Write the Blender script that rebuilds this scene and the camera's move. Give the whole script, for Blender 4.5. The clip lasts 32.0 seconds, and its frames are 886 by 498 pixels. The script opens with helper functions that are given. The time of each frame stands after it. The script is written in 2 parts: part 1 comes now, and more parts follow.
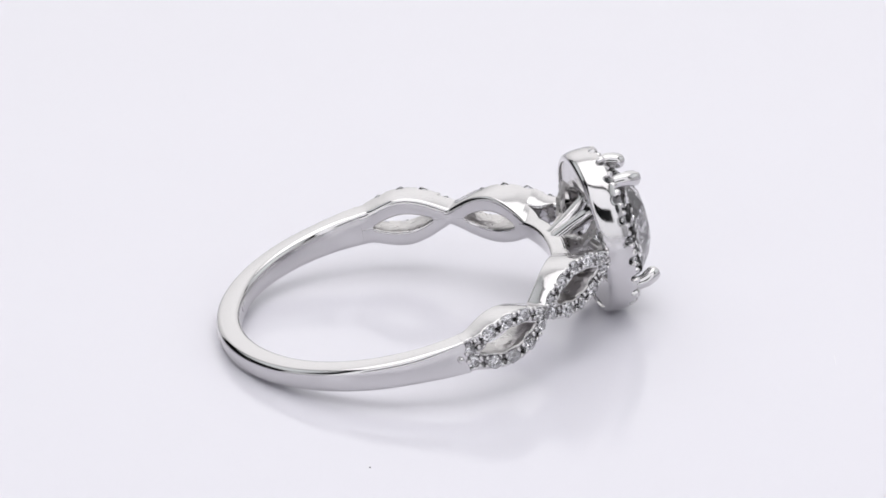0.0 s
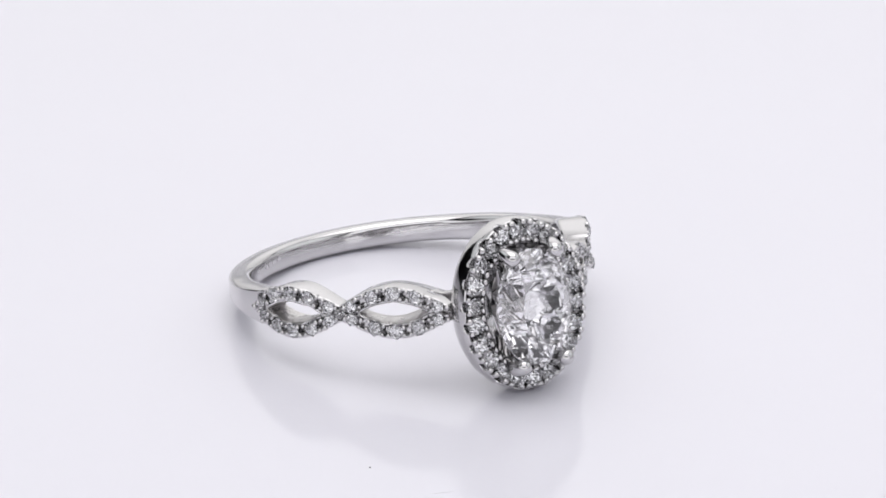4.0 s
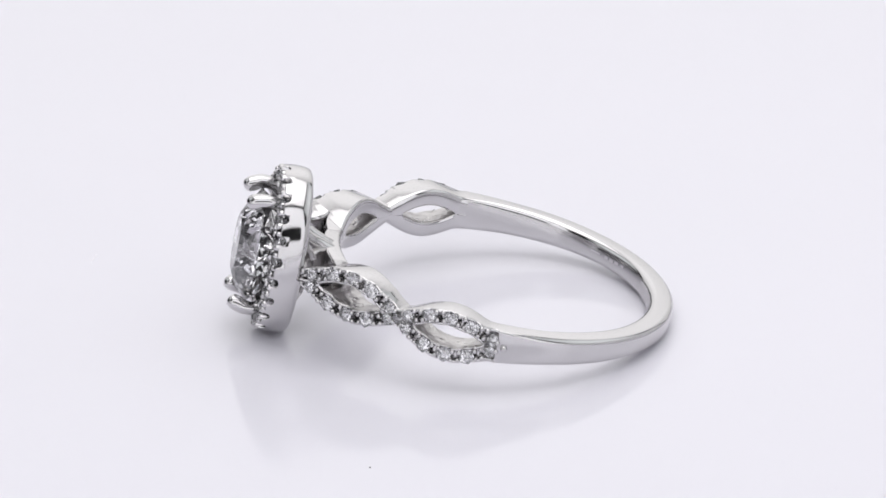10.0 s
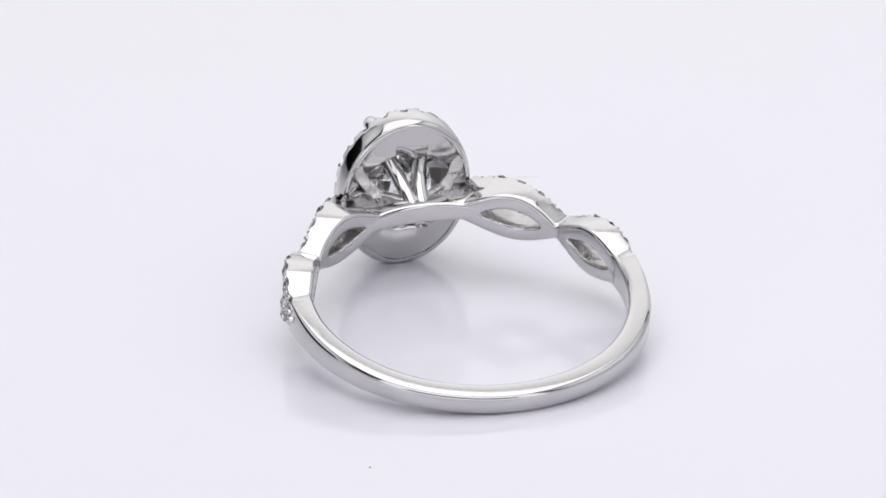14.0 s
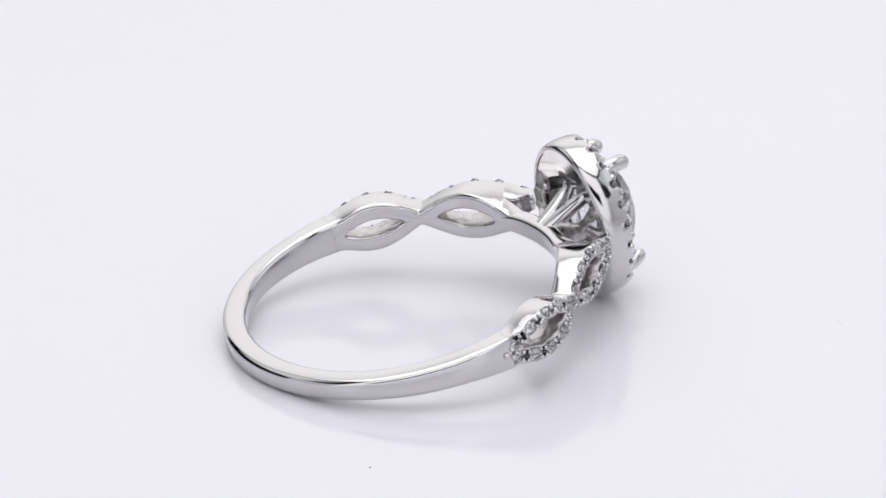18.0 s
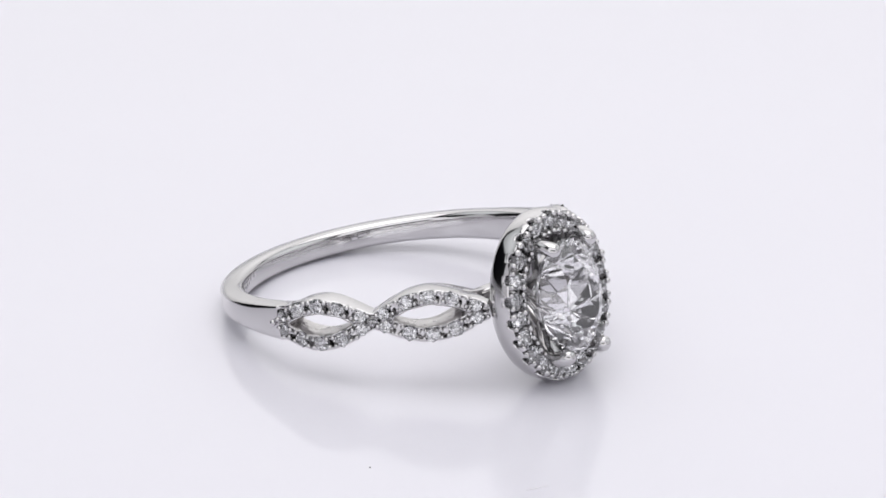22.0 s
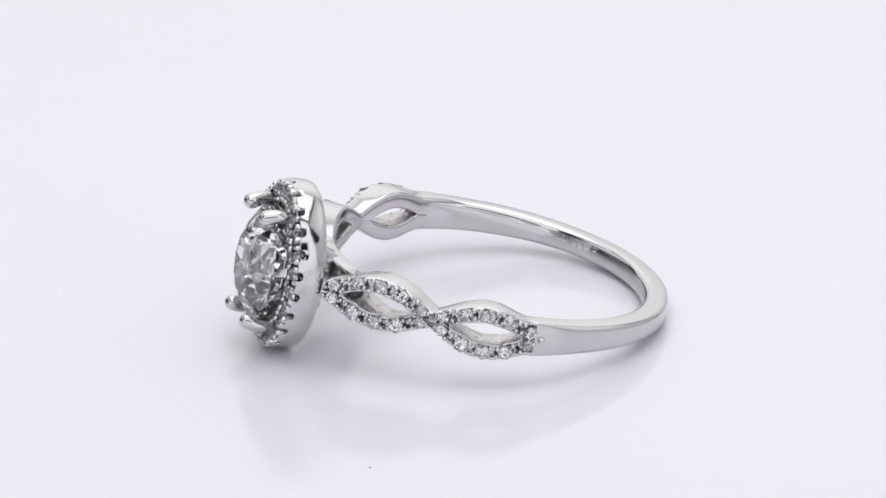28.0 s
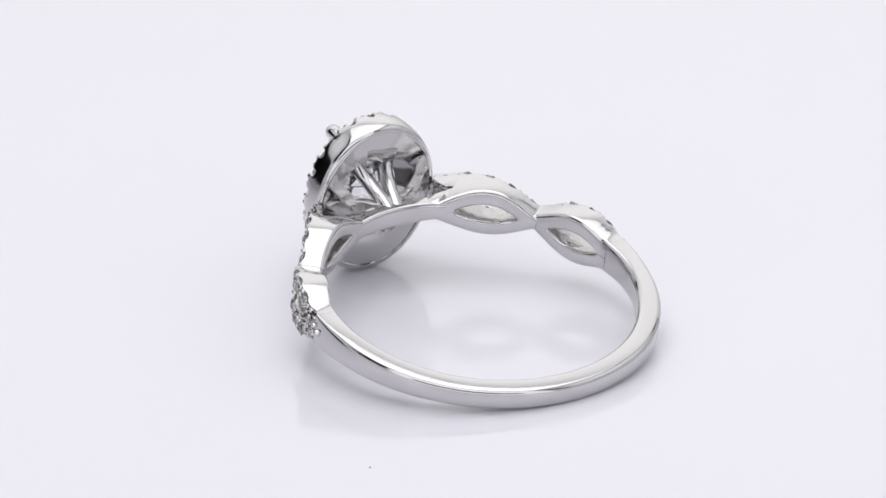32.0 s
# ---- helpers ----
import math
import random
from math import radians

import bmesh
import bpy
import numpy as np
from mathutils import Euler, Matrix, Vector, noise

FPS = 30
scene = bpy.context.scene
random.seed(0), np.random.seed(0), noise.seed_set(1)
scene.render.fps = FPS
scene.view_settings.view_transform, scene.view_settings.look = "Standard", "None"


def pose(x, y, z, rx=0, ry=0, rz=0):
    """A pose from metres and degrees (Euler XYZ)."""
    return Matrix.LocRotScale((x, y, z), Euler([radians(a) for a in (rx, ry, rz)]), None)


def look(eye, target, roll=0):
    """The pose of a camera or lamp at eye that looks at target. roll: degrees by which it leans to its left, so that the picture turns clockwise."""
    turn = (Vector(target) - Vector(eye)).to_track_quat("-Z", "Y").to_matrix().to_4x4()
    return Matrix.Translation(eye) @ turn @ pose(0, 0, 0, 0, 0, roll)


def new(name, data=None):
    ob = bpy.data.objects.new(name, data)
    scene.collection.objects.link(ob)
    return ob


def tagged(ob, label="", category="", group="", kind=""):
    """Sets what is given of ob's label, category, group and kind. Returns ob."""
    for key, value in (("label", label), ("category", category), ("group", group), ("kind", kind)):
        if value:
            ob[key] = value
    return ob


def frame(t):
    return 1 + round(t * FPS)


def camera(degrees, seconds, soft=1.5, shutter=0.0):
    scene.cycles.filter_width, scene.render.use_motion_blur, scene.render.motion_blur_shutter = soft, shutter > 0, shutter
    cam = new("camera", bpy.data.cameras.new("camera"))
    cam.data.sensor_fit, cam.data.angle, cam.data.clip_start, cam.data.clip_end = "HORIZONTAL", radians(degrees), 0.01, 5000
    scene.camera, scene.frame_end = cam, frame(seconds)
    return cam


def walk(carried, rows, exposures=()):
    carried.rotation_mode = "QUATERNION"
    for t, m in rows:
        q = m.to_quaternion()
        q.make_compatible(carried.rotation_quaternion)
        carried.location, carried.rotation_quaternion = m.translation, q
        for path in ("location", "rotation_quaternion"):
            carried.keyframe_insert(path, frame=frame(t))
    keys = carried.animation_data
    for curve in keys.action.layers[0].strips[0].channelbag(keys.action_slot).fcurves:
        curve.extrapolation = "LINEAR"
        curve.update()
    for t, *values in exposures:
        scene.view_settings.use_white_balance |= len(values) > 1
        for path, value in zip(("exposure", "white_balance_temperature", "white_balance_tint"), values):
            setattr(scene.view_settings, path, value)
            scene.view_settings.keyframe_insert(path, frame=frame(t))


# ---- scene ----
# The camera stands still before a lit tabletop, about 0.36 m from the ring.
cam = camera(7.47, 32.0, 1.6)
EYE = (0.0, -0.3363, 0.1470)
AIM = (0.0, -0.3363 + 0.92069, 0.1470 - 0.39027)
walk(cam, [(0.0, look(EYE, AIM, -0.26)), (32.0, look(EYE, AIM, -0.26))])

# The turntable's turn: radians at the start and radians a second (clockwise from above).
TURN_START, TURN_RATE = 0.3101, -0.3361
MM = 0.001


# ---- light ----
world = bpy.data.worlds.new("room_dim")
scene.world = world
world.use_nodes = True
world.node_tree.nodes["Background"].inputs[0].default_value = (0.5, 0.52, 0.56, 1)
world.node_tree.nodes["Background"].inputs[1].default_value = 0.05


def softbox(name, eye, target, wide, high, strength, colour):
    """A glowing fabric panel of a studio softbox, brightest in its middle."""
    m = bpy.data.materials.new(name)
    m.use_nodes = True
    nodes, links = m.node_tree.nodes, m.node_tree.links
    nodes.clear()
    out, glow = nodes.new("ShaderNodeOutputMaterial"), nodes.new("ShaderNodeEmission")
    co, shift = nodes.new("ShaderNodeTexCoord"), nodes.new("ShaderNodeVectorMath")
    grad, ramp = nodes.new("ShaderNodeTexGradient"), nodes.new("ShaderNodeMapRange")
    shift.operation = "MULTIPLY_ADD"
    shift.inputs[1].default_value, shift.inputs[2].default_value = (1.7, 1.7, 0), (-0.85, -0.85, 0)
    grad.gradient_type = "SPHERICAL"
    ramp.interpolation_type = "SMOOTHSTEP"
    ramp.inputs["From Max"].default_value = 0.75
    ramp.inputs["To Min"].default_value, ramp.inputs["To Max"].default_value = 0.62 * strength, strength
    links.new(co.outputs["Generated"], shift.inputs[0])
    links.new(shift.outputs[0], grad.inputs[0])
    links.new(grad.outputs["Fac"], ramp.inputs["Value"])
    links.new(ramp.outputs["Result"], glow.inputs["Strength"])
    glow.inputs["Color"].default_value = (*colour, 1)
    links.new(glow.outputs[0], out.inputs[0])
    bm = bmesh.new()
    bmesh.ops.create_grid(bm, x_segments=4, y_segments=4, size=0.5)
    bm.transform(Matrix.Diagonal((wide, high, 1, 1)))
    me = bpy.data.meshes.new(name)
    bm.to_mesh(me)
    bm.free()
    me.materials.append(m)
    ob = new(name, me)
    ob.matrix_world = look(eye, target)
    return tagged(ob, "glowing white softbox panel over the table", "softbox", kind="structure")


softbox("light_top", (0.0, 0.05, 0.60), (0, 0.0501, 0), 0.72, 0.64, 2.42, (1.0, 0.985, 1.0))
softbox("light_back", (0.0, 0.392, 0.31), (0, 0.0, 0.31), 0.76, 0.60, 1.27, (1.0, 0.99, 1.0))
softbox("light_west", (-0.46, 0.12, 0.40), (0, 0.04, 0.05), 0.55, 0.34, 0.9, (0.95, 0.98, 1.0))
softbox("light_east", (0.46, 0.06, 0.36), (0, 0.04, 0.05), 0.70, 0.40, 1.05, (0.95, 0.98, 1.0))
scene.view_settings.exposure = 0.0


# ---- materials ----
def material(name, colour, rough=0.5, metal=0.0):
    m = bpy.data.materials.new(name)
    m.use_nodes = True
    b = m.node_tree.nodes["Principled BSDF"]
    b.inputs["Base Color"].default_value = (*colour, 1)
    b.inputs["Roughness"].default_value = rough
    b.inputs["Metallic"].default_value = metal
    return m, m.node_tree.nodes, m.node_tree.links, b


def grain(nodes, links, b, scale, detail, low, high, socket, bump=0.0, distance=0.00002):
    """A noise at the given size that varies one socket, and gives a fine relief."""
    co = nodes.new("ShaderNodeTexCoord")
    n = nodes.new("ShaderNodeTexNoise")
    n.inputs["Scale"].default_value, n.inputs["Detail"].default_value = scale, detail
    links.new(co.outputs["Object"], n.inputs["Vector"])
    if socket:
        r = nodes.new("ShaderNodeMapRange")
        r.inputs["To Min"].default_value, r.inputs["To Max"].default_value = low, high
        links.new(n.outputs["Fac"], r.inputs["Value"])
        links.new(r.outputs["Result"], b.inputs[socket])
    if bump:
        p = nodes.new("ShaderNodeBump")
        p.inputs["Strength"].default_value, p.inputs["Distance"].default_value = bump, distance
        links.new(n.outputs["Fac"], p.inputs["Height"])
        links.new(p.outputs["Normal"], b.inputs["Normal"])
    return n


silver, ns, ls, b = material("polished_white_gold", (0.63, 0.62, 0.625), 0.09, 1.0)
grain(ns, ls, b, 900.0, 4.0, 0.07, 0.13, "Roughness", 0.06, 0.00003)

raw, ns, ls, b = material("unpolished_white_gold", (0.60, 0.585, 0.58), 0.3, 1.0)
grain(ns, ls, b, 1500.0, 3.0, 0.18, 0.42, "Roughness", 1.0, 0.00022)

gem, ns, ls, b = material("clear_stone", (0.985, 0.975, 1.0), 0.004)
b.inputs["Transmission Weight"].default_value = 0.973
b.inputs["IOR"].default_value = 2.15

chip_gem, ns, ls, b = material("small_clear_stone", (0.80, 0.80, 0.82), 0.0)
b.inputs["Transmission Weight"].default_value = 1.0
b.inputs["IOR"].default_value = 2.05

acrylic, ns, ls, b = material("white_acrylic", (0.74, 0.73, 0.788), 0.16)
b.inputs["Specular IOR Level"].default_value = 0.34
grain(ns, ls, b, 60.0, 3.0, 0.08, 0.12, "Roughness")
cloth, ns, ls, b = material("white_fabric", (0.74, 0.74, 0.75), 0.8)
grain(ns, ls, b, 3000.0, 2.0, 0, 1, "", 0.3, 0.0002)
# fabric with a fill glow added to brighten the stones, not a known lamp
fill_cloth, ns, ls, b = material("fill_glow_fabric", (0.74, 0.74, 0.75), 0.8)
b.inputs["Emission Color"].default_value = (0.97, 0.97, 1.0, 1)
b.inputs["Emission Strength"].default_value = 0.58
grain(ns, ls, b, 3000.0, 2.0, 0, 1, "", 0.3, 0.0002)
dark, ns, ls, b = material("dark_room_paint", (0.05, 0.05, 0.055), 0.7)
grain(ns, ls, b, 6.0, 4.0, 0.6, 0.85, "Roughness")
scuff, ns, ls, b = material("grey_scuff", (0.76, 0.75, 0.79), 0.5)
grain(ns, ls, b, 20000.0, 2.0, 0.4, 0.6, "Roughness")
# for the grain that stands in for a sensor spot
dust, ns, ls, b = material("grey_spot", (0.12, 0.11, 0.12), 0.9)
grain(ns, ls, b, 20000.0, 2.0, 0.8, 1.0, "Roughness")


# ---- mesh helpers (shapes are given in millimetres) ----
def link_mesh(name, bm, mat, smooth=True):
    me = bpy.data.meshes.new(name)
    bmesh.ops.recalc_face_normals(bm, faces=bm.faces)
    bm.transform(Matrix.Scale(MM, 4))
    bm.to_mesh(me)
    bm.free()
    me.materials.append(mat)
    if smooth:
        me.polygons.foreach_set("use_smooth", [True] * len(me.polygons))
        me.set_sharp_from_angle(angle=radians(38))
    return me


def part(name, bm, mat, parent, label="", smooth=True):
    ob = new(name, link_mesh(name, bm, mat, smooth))
    ob.parent = parent
    return tagged(ob, label)


def share(name, me, parent, place, label=""):
    """A repeat of a mesh; place in millimetres."""
    ob = new(name, me)
    ob.parent = parent
    place = place.copy()
    place.translation = place.translation * MM
    ob.matrix_basis = place
    return tagged(ob, label)


def loft(sections, closed=False, caps=True):
    """Skin over sections of the same number of points."""
    bm = bmesh.new()
    rows = [[bm.verts.new(p) for p in s] for s in sections]
    n = len(rows[0])
    pairs = list(zip(rows, rows[1:])) + ([(rows[-1], rows[0])] if closed else [])
    for a, c in pairs:
        for i in range(n):
            bm.faces.new((a[i], a[(i + 1) % n], c[(i + 1) % n], c[i]))
    if caps and not closed:
        bm.faces.new(rows[0][::-1])
        bm.faces.new(rows[-1])
    return bm


def rounded(x0, x1, y0, y1, r, k=5):
    """The outline of a rectangle with round corners, as (x, y)."""
    r = min(r, (x1 - x0) / 2 - 1e-4, (y1 - y0) / 2 - 1e-4)
    out = []
    for cx, cy, a0 in ((x1 - r, y1 - r, 0), (x0 + r, y1 - r, 90), (x0 + r, y0 + r, 180), (x1 - r, y0 + r, 270)):
        for i in range(k + 1):
            a = radians(a0 + 90 * i / k)
            out.append((cx + r * math.cos(a), cy + r * math.sin(a)))
    return out


def tube(points, radii, k=10):
    """A round bar along points."""
    pts = [Vector(p) for p in points]
    sections = []
    for i, p in enumerate(pts):
        d = (pts[min(i + 1, len(pts) - 1)] - pts[max(i - 1, 0)]).normalized()
        a = d.orthogonal().normalized() if i == 0 else (a - d * a.dot(d)).normalized()
        c = d.cross(a)
        sections.append([p + (a * math.cos(6.2832 * j / k) + c * math.sin(6.2832 * j / k)) * radii[i] for j in range(k)])
    return loft(sections)


def frame_at(p, out, along):
    """A matrix at p whose z points out and whose x runs along."""
    z = Vector(out).normalized()
    x = (Vector(along) - z * Vector(along).dot(z)).normalized()
    y = z.cross(x)
    m = Matrix((x, y, z)).transposed().to_4x4()
    m.translation = Vector(p)
    return m


# ---- the place: table, backdrop, room ----
def box(x0, x1, y0, y1, z0, z1, bevel=0.0):
    bm = bmesh.new()
    bmesh.ops.create_cube(bm, size=1)
    bm.transform(Matrix.Translation(((x0 + x1) / 2, (y0 + y1) / 2, (z0 + z1) / 2)) @ Matrix.Diagonal((x1 - x0, y1 - y0, z1 - z0, 1)))
    if bevel:
        bmesh.ops.bevel(bm, geom=bm.edges, offset=bevel, segments=3, affect="EDGES")
    return bm


def setting(name, bm, mat, label, category):
    return tagged(new(name, link_mesh(name, bm, mat, False)), label, category, kind="structure")


setting("floor", box(-1600, 1600, -1900, 1300, -820, -800), dark, "dark grey floor of the studio room", "floor")
setting("ceiling", box(-1600, 1600, -1900, 1300, 1700, 1720), dark, "dark grey ceiling of the studio room", "ceiling")
setting("wall_south", box(-1600, 1600, -1920, -1900, -800, 1700), dark, "dark grey painted studio wall", "wall")
setting("wall_north", box(-1600, 1600, 1300, 1320, -800, 1700), dark, "dark grey painted studio wall", "wall")
setting("wall_west", box(-1620, -1600, -1900, 1300, -800, 1700), dark, "dark grey painted studio wall", "wall")
setting("wall_east", box(1600, 1620, -1900, 1300, -800, 1700), dark, "dark grey painted studio wall", "wall")
setting("ground", box(-380, 380, -260, 420, -800, -12, 2), acrylic, "white block table under the turntable", "table top")
setting("backdrop", box(-380, 380, 400, 404, -12, 640), cloth, "white fabric backdrop behind the table", "backdrop")


def front_panel():
    """An unseen white fabric panel added before the table as fill; the opening for the camera is widened to put dark
    lines in the metal.
    """
    sections = []
    for i in range(96):
        a = 6.28318531 * (i + 0.5) / 96
        c, d = math.cos(a), math.sin(a)
        hole = min(185 / abs(c), 56 / abs(d))
        edge = min(330 / abs(c), (413 if d > 0 else 159) / abs(d))
        sections.append([(r * c, y, 147 + r * d) for r, y in ((hole, -300), (hole, -304), (edge, -304), (edge, -300))])
    return loft(sections, True)


setting("fill_panel_front", front_panel(), fill_cloth, "added glowing fill panel before the table, out of view, with a wide camera slot", "wall")
setting("wall_panel_east", box(398, 402, -304, 398, -36, 205), cloth, "white fabric panel beside the table", "wall")
setting("wall_panel_corner_east", box(330, 398, -304, -300, -36, 205), cloth, "white fabric panel at the table's corner", "wall")
setting("wall_panel_west", box(-402, -398, -304, -80, -36, 205), cloth, "white fabric panel beside the table", "wall")
setting("wall_panel_corner_west", box(-398, -330, -304, -300, -36, 205), cloth, "white fabric panel at the table's corner", "wall")


def build_turntable():
    table = tagged(new("turntable"), "glossy white acrylic turntable disc under the ring", "turntable")
    prof = [(0.01, -12), (148, -12), (149.4, -11.4), (150, -10), (150, -2), (149.4, -0.6), (148, 0), (0.01, 0)]
    bm = loft([[(r * math.cos(a), r * math.sin(a), z) for r, z in prof] for a in (6.2831853 * i / 96 for i in range(96))], True)
    part("disc", bm, acrylic, table, "glossy white top")
    bm = tube([(18.18, -11.77, 0.0), (18.25, -11.56, 0.006), (18.46, -10.91, 0.006), (18.59, -10.47, 0.0)], [0.008, 0.022, 0.026, 0.008], 6)
    part("scratch", bm, scuff, table, "faint grey scuff mark")
    return table


# ---- the ring, in its own space: x to the head, z across the band ----
R_IN = 8.5
JUNCTION, TIP = 52.2, 87.0
OUT0, OUT1 = Vector((6.0, 7.72, 0)), Vector((10.99, 3.94, 0))
LINE = (OUT1 - OUT0)
LINE_N = Vector((-LINE.y, LINE.x, 0)).normalized()
if LINE_N.dot(OUT0) < 0:
    LINE_N = -LINE_N
SINK = 0.05
FORK = 0.76
HEAD_Y, HEAD_Z, HEAD_LOW = 3.77, 4.67, -0.12
HEAD_BACK, HEAD_FRONT = 10.78, 12.35
STONE_Y, STONE_Z, GIRDLE = 2.27, 3.16, 13.2


def polar(r, deg, z=0.0):
    return Vector((r * math.cos(radians(deg)), r * math.sin(radians(deg)), z))


def outline(u):
    """Half the width of an eye, 0 to 1 along it."""
    return 0.45 + 0.97 * math.sin(math.pi * min(max(u, 0), 1)) ** 1.05


def flank(u):
    """Half the width where an eye runs out into the plain band."""
    a, b = outline(u), 0.92 * min(max((u - 0.4) / 0.3, 0), 1)
    return 0.5 * (a + b + math.sqrt((a - b) ** 2 + 0.03))


def opening(u):
    """Half the height of the hole in an eye; below nothing where it is closed."""
    k = (u - 0.18) / 0.64
    return 0.56 * math.sin(math.pi * k) ** 0.9 if 0 < k < 1 else -0.22


def spread(u):
    """Where the row of stones runs on a strand."""
    return max(outline(u) - 0.38, 0.0)


def outer_lobe(u):
    """Outer eye, from the crossing (0) to its tip on the band (1): outer point, outward, inner depth."""
    d = JUNCTION + (TIP - JUNCTION) * u
    swell = 0.11 * math.sin(math.pi * min(max(u / 0.866, 0), 1)) ** 0.8
    return polar(R_IN + 1.30 + swell, d), polar(1, d), 1.30 + 3.4 * swell


def inner_lobe(u):
    """Inner eye, from the crossing (0) to the head (1)."""
    far = LINE.length * u
    deep = R_IN + 1.30 - math.sqrt(max(R_IN ** 2 - far ** 2, 1))
    return OUT0 + LINE * u - LINE_N * SINK, LINE_N, deep


def mirror(v, side):
    return Vector((v.x, v.y * side, v.z))


def section(thick, z0, z1, top, r=0.2, dome=0.05, edge=0.0):
    """A ribbon's section as (outwards, across): round corners, those of the outer face by edge, and a domed inner and outer face."""
    out = []
    edge = edge or r
    for cx, cy, q, a0 in ((thick, z1, edge, 0), (0, z1, r, 90), (0, z0, r, 180), (thick, z0, edge, 270)):
        for i in range(7):
            t = radians(a0 + 15 * i)
            a, c = cx + (-q if cx else q) + q * math.cos(t), cy + (-q if cy == z1 else q) + q * math.sin(t)
            bow = min((c / top) ** 2, 1.2)
            k = a / thick
            out.append((a + 0.09 * bow * (1 - k) - dome * bow * k, c))
    return out


PAVE = 5                # stones on each strand of an eye
LOBE = 6.2              # length of an eye


def scallop(u):
    """How far the rim of a strand is cut down beside its stones."""
    near = min(abs(u - (i + 0.5) / PAVE) for i in range(PAVE)) * LOBE
    return 0.13 * math.sqrt(max(0.0, 1 - (near / 0.34) ** 2))


def strand_section(thick, cut, groove):
    """A strand's section as (outwards, across 0 to 1): round corners, and a groove in which the stones sit."""
    out = []
    for cx, cy, r, a0 in ((thick, 1, 0.09, 0), (0, 1, 0.2, 90), (0, 0, 0.2, 180), (thick, 0, 0.09, 270)):
        for i in range(5):
            a = radians(a0 + 22.5 * i)
            x = cx + (-r if cx else r) + r * math.cos(a)
            y = cy + ((-r if cy else r) + r * math.sin(a)) / 0.74
            out.append((x - cut * min(max((x - thick + 0.4) / 0.3, 0), 1), y))
    for y, d in ((0.17, 0.03), (0.26, 1), (0.74, 1), (0.83, 0.03)):
        out.append((thick - (groove if d == 1 else cut + d), y))
    return out


def strand_mesh(lobe, side, up, first=0.0, last=1.0, steps=60, shape="full"):
    """One strand of an eye between two places along it. shape: the full depth, or where it forks under the head,
    the outer arm or the inner rail, between which a slit opens."""
    sections = []
    for i in range(steps + 1):
        u = first + (last - first) * i / steps
        p, out, deep = lobe(u)
        if lobe is outer_lobe:
            rim = (opening(u), flank(u))
            foot = (opening(u) * 0.85, rim[1])
        else:
            k = min(max((u - 0.45) / 0.3, 0), 1)
            rim = (opening(u), outline(u))
            foot = (opening(u / 0.83) * 0.9, max(outline(u / 0.83), 0.50 * k))
        slit = (deep - 1.72) * min(max((u - FORK) / (0.97 - FORK), 0), 1) ** 1.35
        thick = deep if shape == "full" else 0.5 * (deep - slit)
        start = -thick if shape == "arm" else -deep
        carries = 0.0 if shape == "rail" else min(max((0.95 - u) / 0.03, 0), 1) if lobe is outer_lobe else 1.0
        pts = []
        for a, c in strand_section(thick, scallop(u) * carries, 0.36 * carries):
            k = min(max(a / thick, 0), 1)
            a += start
            w = min(max(-a / deep, 0), 1)
            z0, z1 = rim[0] * (1 - w) + foot[0] * w, rim[1] * (1 - w) + foot[1] * w
            z = z0 + (z1 - z0) * c
            if shape != "arm":
                a += 0.09 * min((z / max(z1, 0.3)) ** 2, 1.2) * (1 - k)
            pts.append(mirror(p + out * a, side) + Vector((0, 0, up * z)))
        sections.append(pts)
    bm = loft(sections)
    if shape == "full":
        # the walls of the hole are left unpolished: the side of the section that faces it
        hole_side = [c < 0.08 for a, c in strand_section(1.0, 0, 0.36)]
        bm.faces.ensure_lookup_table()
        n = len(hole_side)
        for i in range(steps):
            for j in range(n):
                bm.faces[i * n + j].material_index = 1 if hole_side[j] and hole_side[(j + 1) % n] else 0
    return bm


def band_half(deg):
    """Half width and thickness of the plain band at an angle from the head."""
    k = min(max((deg - 86) / 60, 0), 1)
    k = k * k * (3 - 2 * k)
    w = flank((deg - JUNCTION) / (TIP - JUNCTION))
    return w - 0.24 * k, 1.30 + 0.07 * k


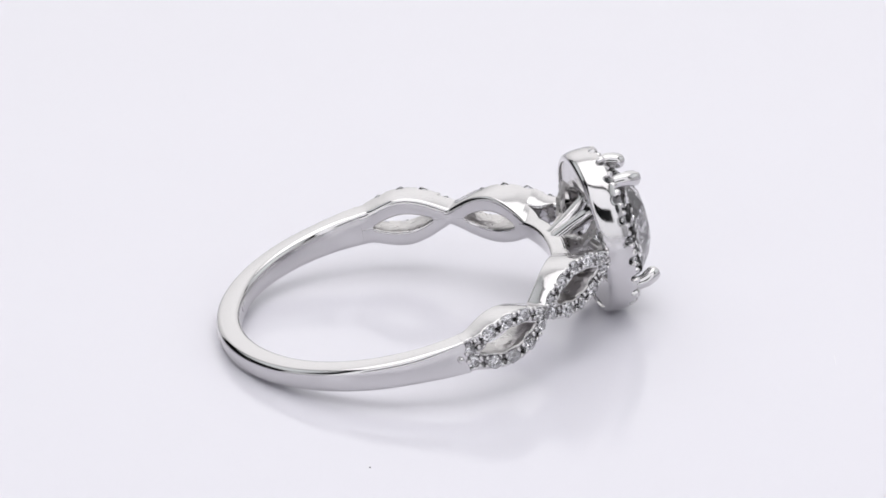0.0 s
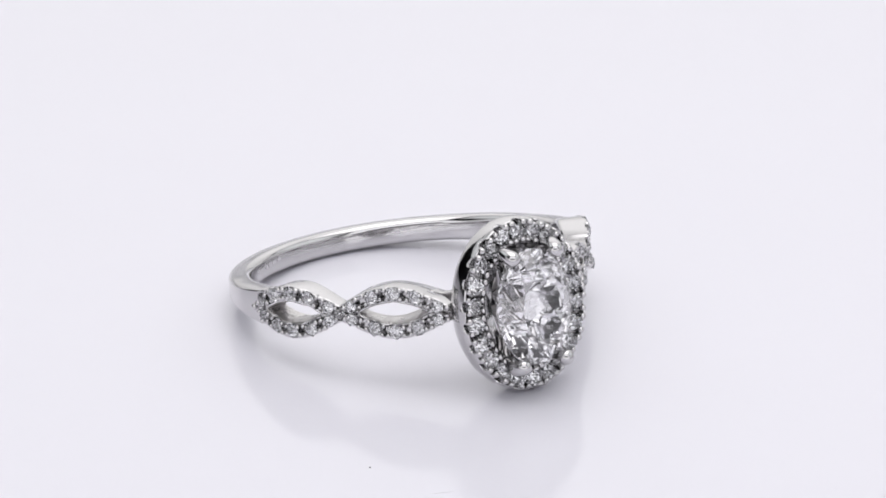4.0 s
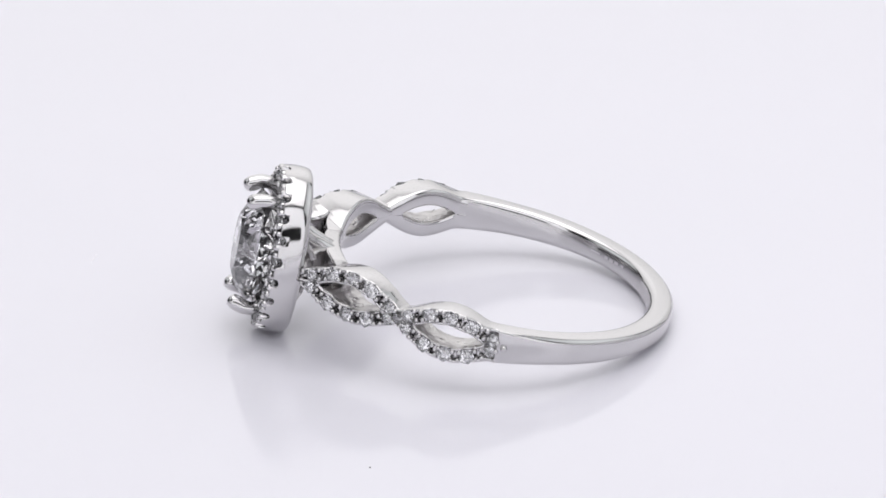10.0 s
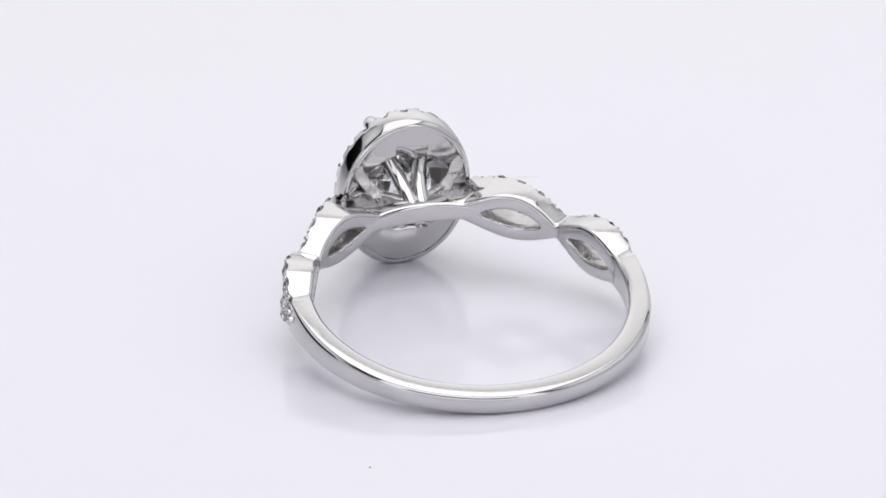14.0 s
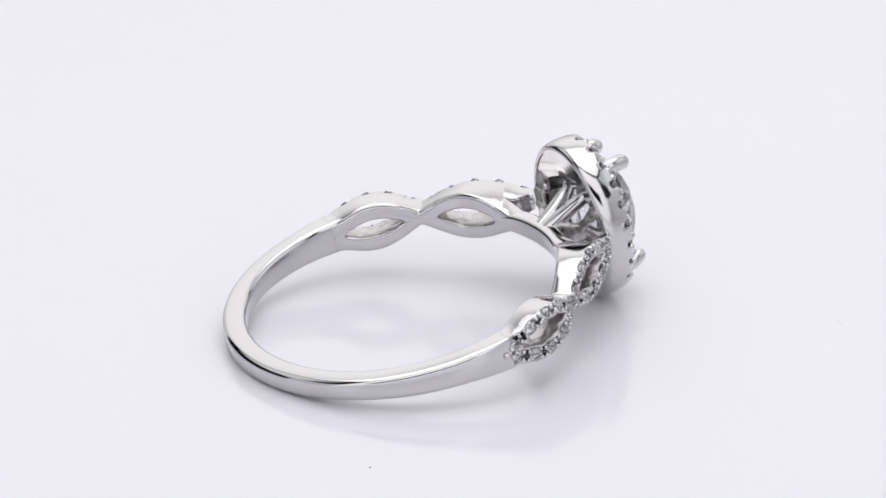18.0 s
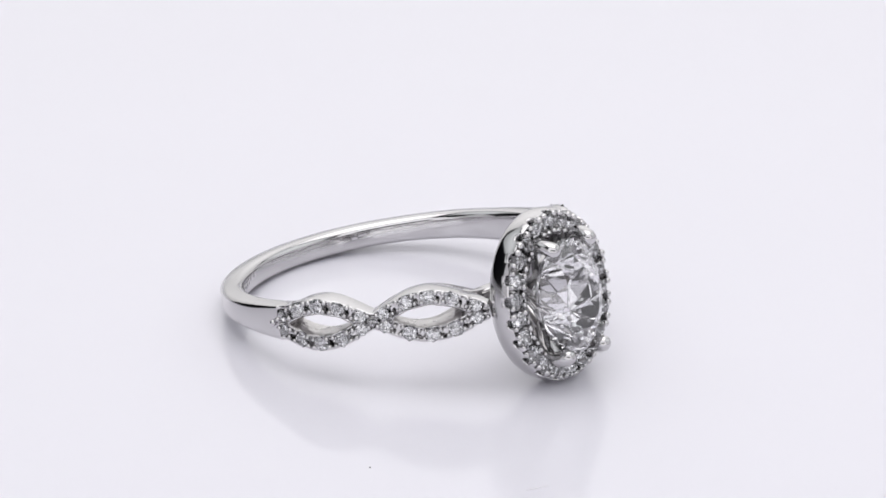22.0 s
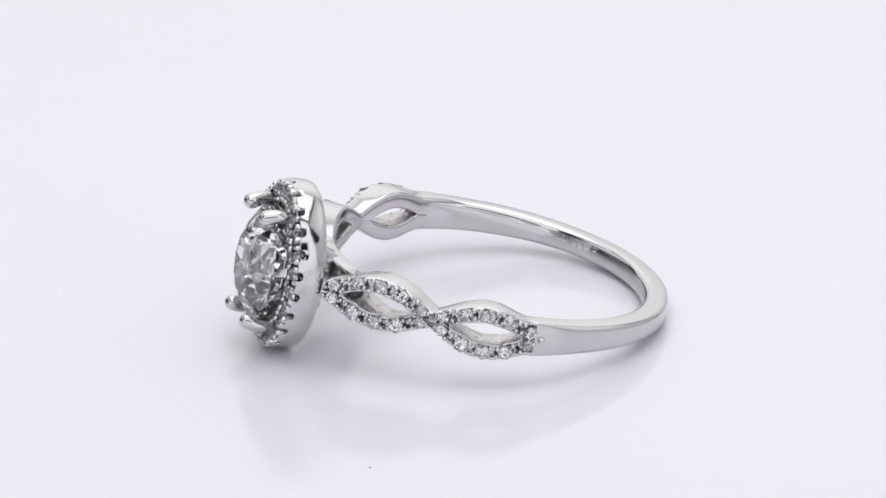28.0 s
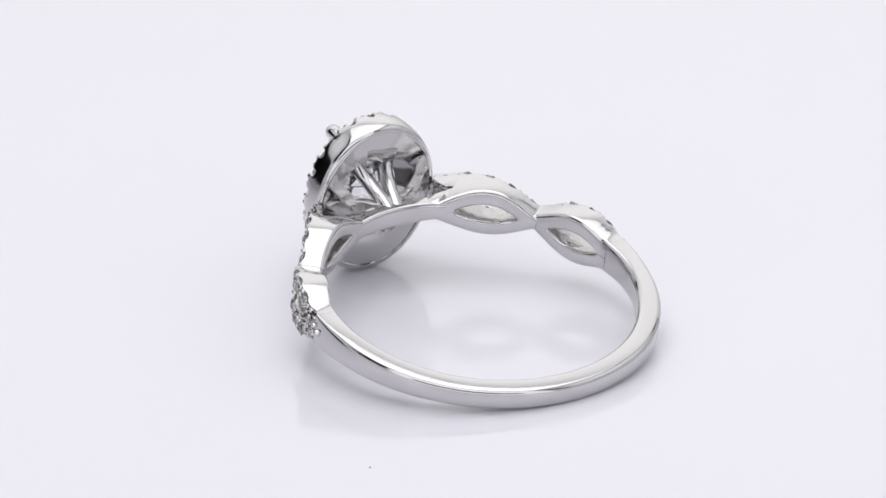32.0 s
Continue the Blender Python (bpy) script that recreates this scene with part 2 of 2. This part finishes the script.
def oval_stone():
    """The centre stone about its girdle, x out: an oval brilliant cut with a short keel."""
    bm = bmesh.new()
    cut = random.Random(3)
    crown, deep, keel = 0.92, 2.285, 0.80

    def at(r, deg, x, wild=0.0):
        a, r = radians(deg), r * (1 + cut.uniform(-wild, wild))
        return bm.verts.new((GIRDLE + x, STONE_Y * r * math.cos(a), HEAD_LOW + STONE_Z * r * math.sin(a)))

    m = 10
    step = 360 / m
    table = [at(0.54, step * k, 0.05 + crown) for k in range(m)]
    star = [at(0.73, step * (k + 0.5), 0.05 + 0.68 * crown, 0.01) for k in range(m)]
    g = [at(1.0, step * k / 2, 0.05) for k in range(2 * m)]
    h = [at(1.0, step * k / 2, -0.05) for k in range(2 * m)]
    low = [at(0.58, step * (k + 0.5), -0.05 - 0.67 * deep, 0.02) for k in range(m)]
    ends = [bm.verts.new((GIRDLE - 0.05 - deep, 0, HEAD_LOW + keel * e)) for e in (1, -1)]
    bm.faces.new(table)
    for k in range(m):
        j, a, c = (k + 1) % m, 2 * k + 1, (2 * k + 2) % (2 * m)
        for f in ((table[k], star[k], table[j]), (table[k], star[k - 1], g[2 * k]), (table[k], g[2 * k], star[k]),
                  (star[k], g[2 * k], g[a]), (star[k], g[a], g[c]), (low[k], h[2 * k], h[a]), (low[k], h[a], h[c])):
            bm.faces.new(f)
        if k in (0, m // 2):
            first, last = (ends[1], ends[0]) if k == 0 else (ends[0], ends[1])
            bm.faces.new((h[2 * k], low[k], last))
            bm.faces.new((h[2 * k], last, first))
            bm.faces.new((h[2 * k], first, low[k - 1]))
        else:
            tip = ends[0] if k < m // 2 else ends[1]
            bm.faces.new((h[2 * k], low[k], tip))
            bm.faces.new((h[2 * k], tip, low[k - 1]))
    for k in range(2 * m):
        j = (k + 1) % (2 * m)
        bm.faces.new((g[k], h[k], h[j], g[j]))
    return bm


def small_brilliant(r, seed):
    """A small round stone, each cut a little unevenly."""
    bm = bmesh.new()
    cut = random.Random(seed)

    def ring(m, q, z, off, wild=0.0):
        out = []
        for i in range(m):
            a, k = 6.28318531 * (i + off) / m, q * (1 + cut.uniform(-wild, wild))
            out.append(bm.verts.new((r * k * math.cos(a), r * k * math.sin(a), r * (z + cut.uniform(-wild, wild) * 0.4))))
        return out

    t, c, g = ring(6, 0.42, 0.36, 0.0, 0.16), ring(6, 0.74, 0.20, 0.5, 0.1), ring(6, 1.0, 0.0, 1.0)
    q = ring(6, 0.5, -0.42, 0.5, 0.12)
    low = bm.verts.new((0, 0, -0.82 * r))
    bm.faces.new(t)
    for i in range(6):
        j = (i + 1) % 6
        bm.faces.new((t[i], c[i], t[j]))
        bm.faces.new((c[i], c[j], t[j]))
        bm.faces.new((c[i], g[i], c[j]))
        bm.faces.new((g[i], g[j], c[j]))
        bm.faces.new((g[j], g[i], q[j]))
        bm.faces.new((g[i], q[i], q[j]))
        bm.faces.new((q[j], q[i], low))
    return bm


def bead_mesh(r, tall):
    """A small dome-topped claw."""
    prof = [(0.95, -tall), (1.0, -0.1), (0.92, 0.35), (0.7, 0.72), (0.36, 0.94), (0.02, 1.0)]
    bm = loft([[(r * q * math.cos(6.2832 * i / 8), r * q * math.sin(6.2832 * i / 8), r * z) for i in range(8)] for q, z in prof])
    return link_mesh("claw", bm, silver)


def oval(d, deg, x):
    """A point on the head's outline, d inside it."""
    a = radians(deg)
    p = Vector((x, HEAD_Y * math.cos(a), HEAD_LOW + HEAD_Z * math.sin(a)))
    n = Vector((0, math.cos(a) / HEAD_Y, math.sin(a) / HEAD_Z)).normalized()
    return p - n * d, n


def even(k):
    """The angle at a share k of the way round the head's outline, so that steps are of equal length."""
    steps = np.radians(np.arange(0, 361, 1.0))
    run = np.concatenate(([0.0], np.cumsum(np.hypot(np.diff(HEAD_Y * np.cos(steps)), np.diff(HEAD_Z * np.sin(steps))))))
    return 360 * math.floor(k) + math.degrees(float(np.interp((k % 1.0) * run[-1], run, steps)))


def side_wall(x):
    """How far the halo's side wall leans in, towards its front."""
    return 0.001 + 0.04 * min(max((x - 11.6) / 0.75, 0), 1) ** 2


def plate(k, deg, x):
    """A point on the plate behind the head, from its rim (0) to the hole in it (1)."""
    a = radians(deg)
    wave = 1 + 0.07 * math.cos(4 * a + 2.6) + 0.03 * math.cos(9 * a)
    hole = Vector((x, 2.55 * wave * math.cos(a), HEAD_LOW + 2.45 * wave * math.sin(a)))
    return oval(0.44, deg, x)[0].lerp(hole, k)


def bend(points, k):
    """Points along a smooth line through the given ones, k to each stretch."""
    pts = np.array([tuple(p) for p in points], float)
    pts = np.vstack((2 * pts[0] - pts[1], pts, 2 * pts[-1] - pts[-2]))
    out = []
    for a, b, c, d in zip(pts, pts[1:], pts[2:], pts[3:]):
        for i in range(k):
            t = i / k
            out.append(0.5 * (2 * b + (c - a) * t + (2 * a - 5 * b + 4 * c - d) * t ** 2 + (3 * b - a - 3 * c + d) * t ** 3))
    out.append(pts[-2])
    return [Vector(p) if len(p) == 3 else tuple(p) for p in out]


def crumple(bm, by, seed, front=99.0):
    """Roughly cast, unpolished shape: pushes the points about, those behind front only."""
    for v in bm.verts:
        if v.co.x < front:
            v.co += noise.noise_vector(v.co * 2.1 + Vector((seed * 7.3, 0, 0))) * by
    return bm


def build_ring():
    ring = tagged(new("engagement_ring"), "polished white gold ring with oval halo head and twisted pave shoulders", "ring")
    # plain part of the band
    sections = []
    for i in range(97):
        d = 85.1 + 189.8 * i / 96
        w, t = band_half(d if d < 180 else 360 - d)
        slope = 0.16 * min(max((min(d, 360 - d) - 84) / 20, 0), 1)
        ease = min(max((min(d, 360 - d) - 84) / 14, 0), 1)
        sections.append([polar(R_IN + a, d, c * (1 - slope * a / t)) for a, c in section(t, -w, w, w, 0.2 + 0.17 * ease, 0.01 + 0.10 * ease, 0.1 + 0.16 * ease)])
    part("band", loft(sections), silver, ring, "smooth plain band")
    # worn hallmark inside the band
    for d, z, w, h in ((207.0, 0.2, 0.26, 0.26), (210.6, 0.16, 0.34, 0.28), (213.6, 0.12, 0.30, 0.34), (216.4, 0.12, 0.26, 0.30), (222.0, 0.1, 0.7, 0.2), (151.0, 0.22, 0.5, 0.22), (154.2, 0.16, 0.34, 0.34)):
        half = w / 2 / R_IN * 57.3
        bm = loft([[polar(R_IN + a, e, z + c) for a, c in rounded(-0.012, 0.03, -h / 2, h / 2, 0.01, 2)] for e in (d - half, d, d + half)])
        part("hallmark", bm, silver, ring, "small worn stamp mark")
    # bridge under the head
    sections = []
    for i in range(33):
        d = -19 + 38 * i / 32
        w = 0.60 - 0.16 * abs(d / 19) ** 3
        sections.append([polar(R_IN + a, d, c) for a, c in section(0.98, -w, w, 0.9, 0.2)])
    part("bridge", loft(sections), silver, ring)
    chips = [link_mesh("pave_stone", small_brilliant(0.44, i), chip_gem, False) for i in range(6)]
    claws = [bead_mesh(r, 1.2) for r in (0.13, 0.145, 0.16)]
    tip_claw = bead_mesh(0.2, 1.4)
    rng = random.Random(7)
    for side in (1, -1):
        for lobe in (inner_lobe, outer_lobe):
            end = FORK if lobe is inner_lobe else 0.95
            eye = part("twist", strand_mesh(lobe, side, 1, -0.03, end), silver, ring, "pave set strand of the twisted shoulder")
            low = part("twist", strand_mesh(lobe, side, -1, -0.03, end), silver, ring, "pave set strand of the twisted shoulder")
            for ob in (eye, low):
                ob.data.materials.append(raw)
            if lobe is inner_lobe:
                for up in (1, -1):
                    part("arm", strand_mesh(lobe, side, up, FORK, 1.0, 24, "arm"), silver, ring)
                    part("shank_rail", strand_mesh(lobe, side, up, FORK, 0.97, 24, "rail"), silver, ring)
            for up, owner in ((1, eye), (-1, low)):
                for i in range(PAVE):
                    u = (i + 0.5) / PAVE
                    p, out, deep = lobe(u)
                    q = lobe(u + 0.02)[0] + Vector((0, 0, spread(u + 0.02) * up))
                    p = p + Vector((0, 0, spread(u) * up))
                    run = mirror(q - p, side)
                    tilt = Vector((rng.uniform(-0.2, 0.2), rng.uniform(-0.2, 0.2), rng.uniform(-0.2, 0.2)))
                    m = frame_at(mirror(p - out * 0.01, side), mirror(out, side) + tilt, run)
                    size = 0.82 if i in (0, PAVE - 1) else 1.0
                    share("pave_stone", chips[rng.randrange(6)], owner, m @ Matrix.Rotation(rng.uniform(0, 6.28), 4, "Z") @ Matrix.Scale(size, 4))
                    for step in (-0.03, 0.03):
                        v = (i + 1) / PAVE + step + rng.uniform(-0.006, 0.006)
                        if v > 0.985 or lobe is outer_lobe and v > 0.93:
                            continue
                        p2, out2, deep = lobe(v)
                        p2 = mirror(p2 + Vector((0, 0, spread(v) * up)) + out2 * rng.uniform(-0.07, -0.02), side)
                        across = frame_at(p2, mirror(out2, side), run).to_3x3() @ Vector((0, 1, 0))
                        for e in (0.21, -0.24):
                            e *= 1 if across.z * up > 0 else -1
                            if spread(v) > 0.3 or e * across.z * up > 0:
                                share("claw", claws[rng.randrange(3)], owner, frame_at(p2 + across * (e + rng.uniform(-0.03, 0.03)), mirror(out2, side), run))
        # one stone sits where the strands cross
        p, out = inner_lobe(0.0)[0], inner_lobe(0.0)[1] + outer_lobe(0.0)[1]
        share("pave_stone", chips[rng.randrange(6)], ring, frame_at(mirror(p + out.normalized() * 0.05, side), mirror(out, side), (0, 0, 1)) @ Matrix.Scale(0.8, 4))
        for z in (0.3, -0.3):
            for step in (0.24, -0.24):
                q = mirror(p + LINE.normalized() * step + Vector((0, 0, z)), side)
                share("claw", claws[1], ring, frame_at(q, mirror(out, side), (0, 0, 1)))
        for d, z, me in ((TIP + 0.3, 0.0, tip_claw), (TIP - 2.0, 0.24, claws[2]), (TIP - 2.0, -0.24, claws[2])):
            share("claw", me, ring, frame_at(mirror(polar(R_IN + 1.33, d, z), side), mirror(polar(1, d), side), (0, 0, 1)))
    # halo
    halo_n, fine = 22, 16
    sections = []
    for i in range(halo_n * fine):
        a = even(i / (halo_n * fine))
        off = abs((i % fine) / fine - 0.5) * 1.09
        notch = 0.34 * math.sqrt(max(0.0, 1 - (off / 0.27) ** 2))
        front = HEAD_FRONT - notch
        prof = [(0.11, front), (side_wall(front) + 0.025, front - 0.02), (side_wall(front), front - 0.06), (side_wall(11.8), 11.8), (0.001, 11.6), (0.01, 11.3), (0.04, HEAD_BACK + 0.32), (0.10, HEAD_BACK + 0.13), (0.20, HEAD_BACK + 0.03), (0.32, HEAD_BACK), (0.40, HEAD_BACK + 0.02), (0.44, HEAD_BACK + 0.12),
                (-0.1, HEAD_BACK + 0.14), (-0.5, HEAD_BACK + 0.17), (-0.93, HEAD_BACK + 0.20), (-1.0, HEAD_BACK + 0.30), (2.2, 11.45),
                (1.52, 11.85), (1.40, 12.20), (1.32, 12.22), (1.25, 11.97), (0.22, 11.97), (0.17, front - 0.05)]
        sections.append([oval(d, a, x)[0] if d > 0 or x > HEAD_FRONT else plate(-d, a, x) for d, x in prof])
    halo = part("halo", loft(sections, True), silver, ring, "oval halo with scalloped edge")
    chips = [link_mesh("halo_stone", small_brilliant(0.52, 20 + i), chip_gem, False) for i in range(6)]
    claws = [bead_mesh(r, 2.6) for r in (0.16, 0.185, 0.21)]
    for i in range(halo_n):
        a = even((i + 0.5) / halo_n)
        p, n = oval(0.66, a, 12.36)
        tilt = Vector((0, rng.uniform(-0.3, 0.3), rng.uniform(-0.3, 0.3)))
        share("halo_stone", chips[rng.randrange(6)], halo, frame_at(p, Vector((1, 0, 0)) + tilt, n) @ Matrix.Rotation(rng.uniform(0, 6.28), 4, "Z"))
        for d, e in ((0.27, -0.19), (0.27, 0.19), (1.16, -0.21), (1.16, 0.21)):
            p, n = oval(d + rng.uniform(-0.03, 0.03), even((i + 1 + e) / halo_n), 12.40 + rng.uniform(-0.04, 0.05))
            share("claw", claws[rng.randrange(3)], halo, frame_at(p, (1, 0, 0), n))
    # head: basket, claws and the centre stone
    bm = oval_stone()
    part("centre_stone", bm, gem, ring, "clear faceted oval stone", False)
    for side in (1, -1):
        bar = [Vector((10.85, 3.3, 0)), Vector((10.7, 2.75, -0.05)), Vector((10.35, 1.9, -0.05)), Vector((9.6, 0.7, 0))]
        spine, wide, high = bend(bar, 6), bend([(0.34,), (0.6,), (0.72,), (0.58,)], 6), bend([(0.16,), (0.2,), (0.22,), (0.3,)], 6)
        secs = []
        for v, (w, *_), (h, *_) in zip(spine, wide, high):
            secs.append([mirror(v, side) + Vector((a, 0, c)) for a, c in rounded(-h, h, -w, w, 0.12, 4)])
        part("gallery_bar", crumple(loft(secs), 0.09, side), raw, ring, "unpolished bar under the head")
        # folded webs between the bars and the plate behind the halo
        for sz in (1, -1):
            web = [Vector((10.15, 1.75, 0.35 * sz)), Vector((10.5, 2.35, 0.9 * sz)), Vector((10.8, 2.75, 1.45 * sz)), Vector((11.0, 2.95, 1.95 * sz))]
            secs = []
            for k, v in enumerate(bend(web, 6)):
                w = 0.5 - 0.012 * k
                secs.append([mirror(v, side) + Vector((a * 0.7, c * side, -a * 0.5 * sz)) for a, c in rounded(-0.14, 0.14, -w, w, 0.06, 3)])
            part("gallery_web", crumple(loft(secs), 0.12, side + 3 * sz), raw, ring, "folded unpolished web under the head")
    for sy in (1, -1):
        for sz in (1, -1):
            path = [(9.0, 0.24, 0.18), (9.6, 0.33, 0.48), (10.2, 0.43, 0.80), (10.8, 0.58, 1.14), (11.4, 0.78, 1.52), (12.0, 1.25, 2.6), (12.4, 1.36, 2.98), (12.9, 1.44, 3.12), (13.3, 1.43, 3.10), (13.55, 1.36, 3.01), (13.80, 1.30, 2.92), (13.98, 1.24, 2.83), (14.09, 1.20, 2.77), (14.13, 1.19, 2.75)]
            rad = [0.42, 0.42, 0.42, 0.41, 0.39, 0.34, 0.35, 0.37, 0.40, 0.43, 0.43, 0.37, 0.23, 0.05]
            bm = tube([(x, y * sy, z * sz + HEAD_LOW * min((x - 9.1) / 3, 1)) for x, y, z in path], rad, 12)
            part("prong", crumple(bm, 0.07, sy + 3 * sz, 11.8), silver, ring, "rounded claw holding the centre stone")
    return ring


def build_sensor_spot():
    """A tiny still grain laid on the disc in place of a camera sensor spot."""
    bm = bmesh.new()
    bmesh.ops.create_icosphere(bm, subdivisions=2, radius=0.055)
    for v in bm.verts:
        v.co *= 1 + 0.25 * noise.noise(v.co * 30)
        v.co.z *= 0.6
    speck = new("sensor_spot", link_mesh("sensor_spot", bm, dust))
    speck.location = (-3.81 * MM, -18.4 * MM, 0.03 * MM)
    return tagged(speck, "tiny grey grain standing in for a spot on the camera's sensor", "dust")


# ---- what moves ----
LEAN = 11.35
RING_AT = (-2.79, -0.51, 2.47)
turntable = build_turntable()
engagement_ring = build_ring()
build_sensor_spot()


def motions():
    rows_ring, rows_table = [], []
    for i in range(65):
        t = i * 0.5
        turn = Matrix.Rotation(TURN_START + TURN_RATE * t, 4, "Z")
        rows_ring.append((t, turn @ pose(RING_AT[0] * MM, RING_AT[1] * MM, RING_AT[2] * MM, 0, -LEAN, 0)))
        rows_table.append((t, turn))
    walk(engagement_ring, rows_ring)
    walk(turntable, rows_table)


motions()
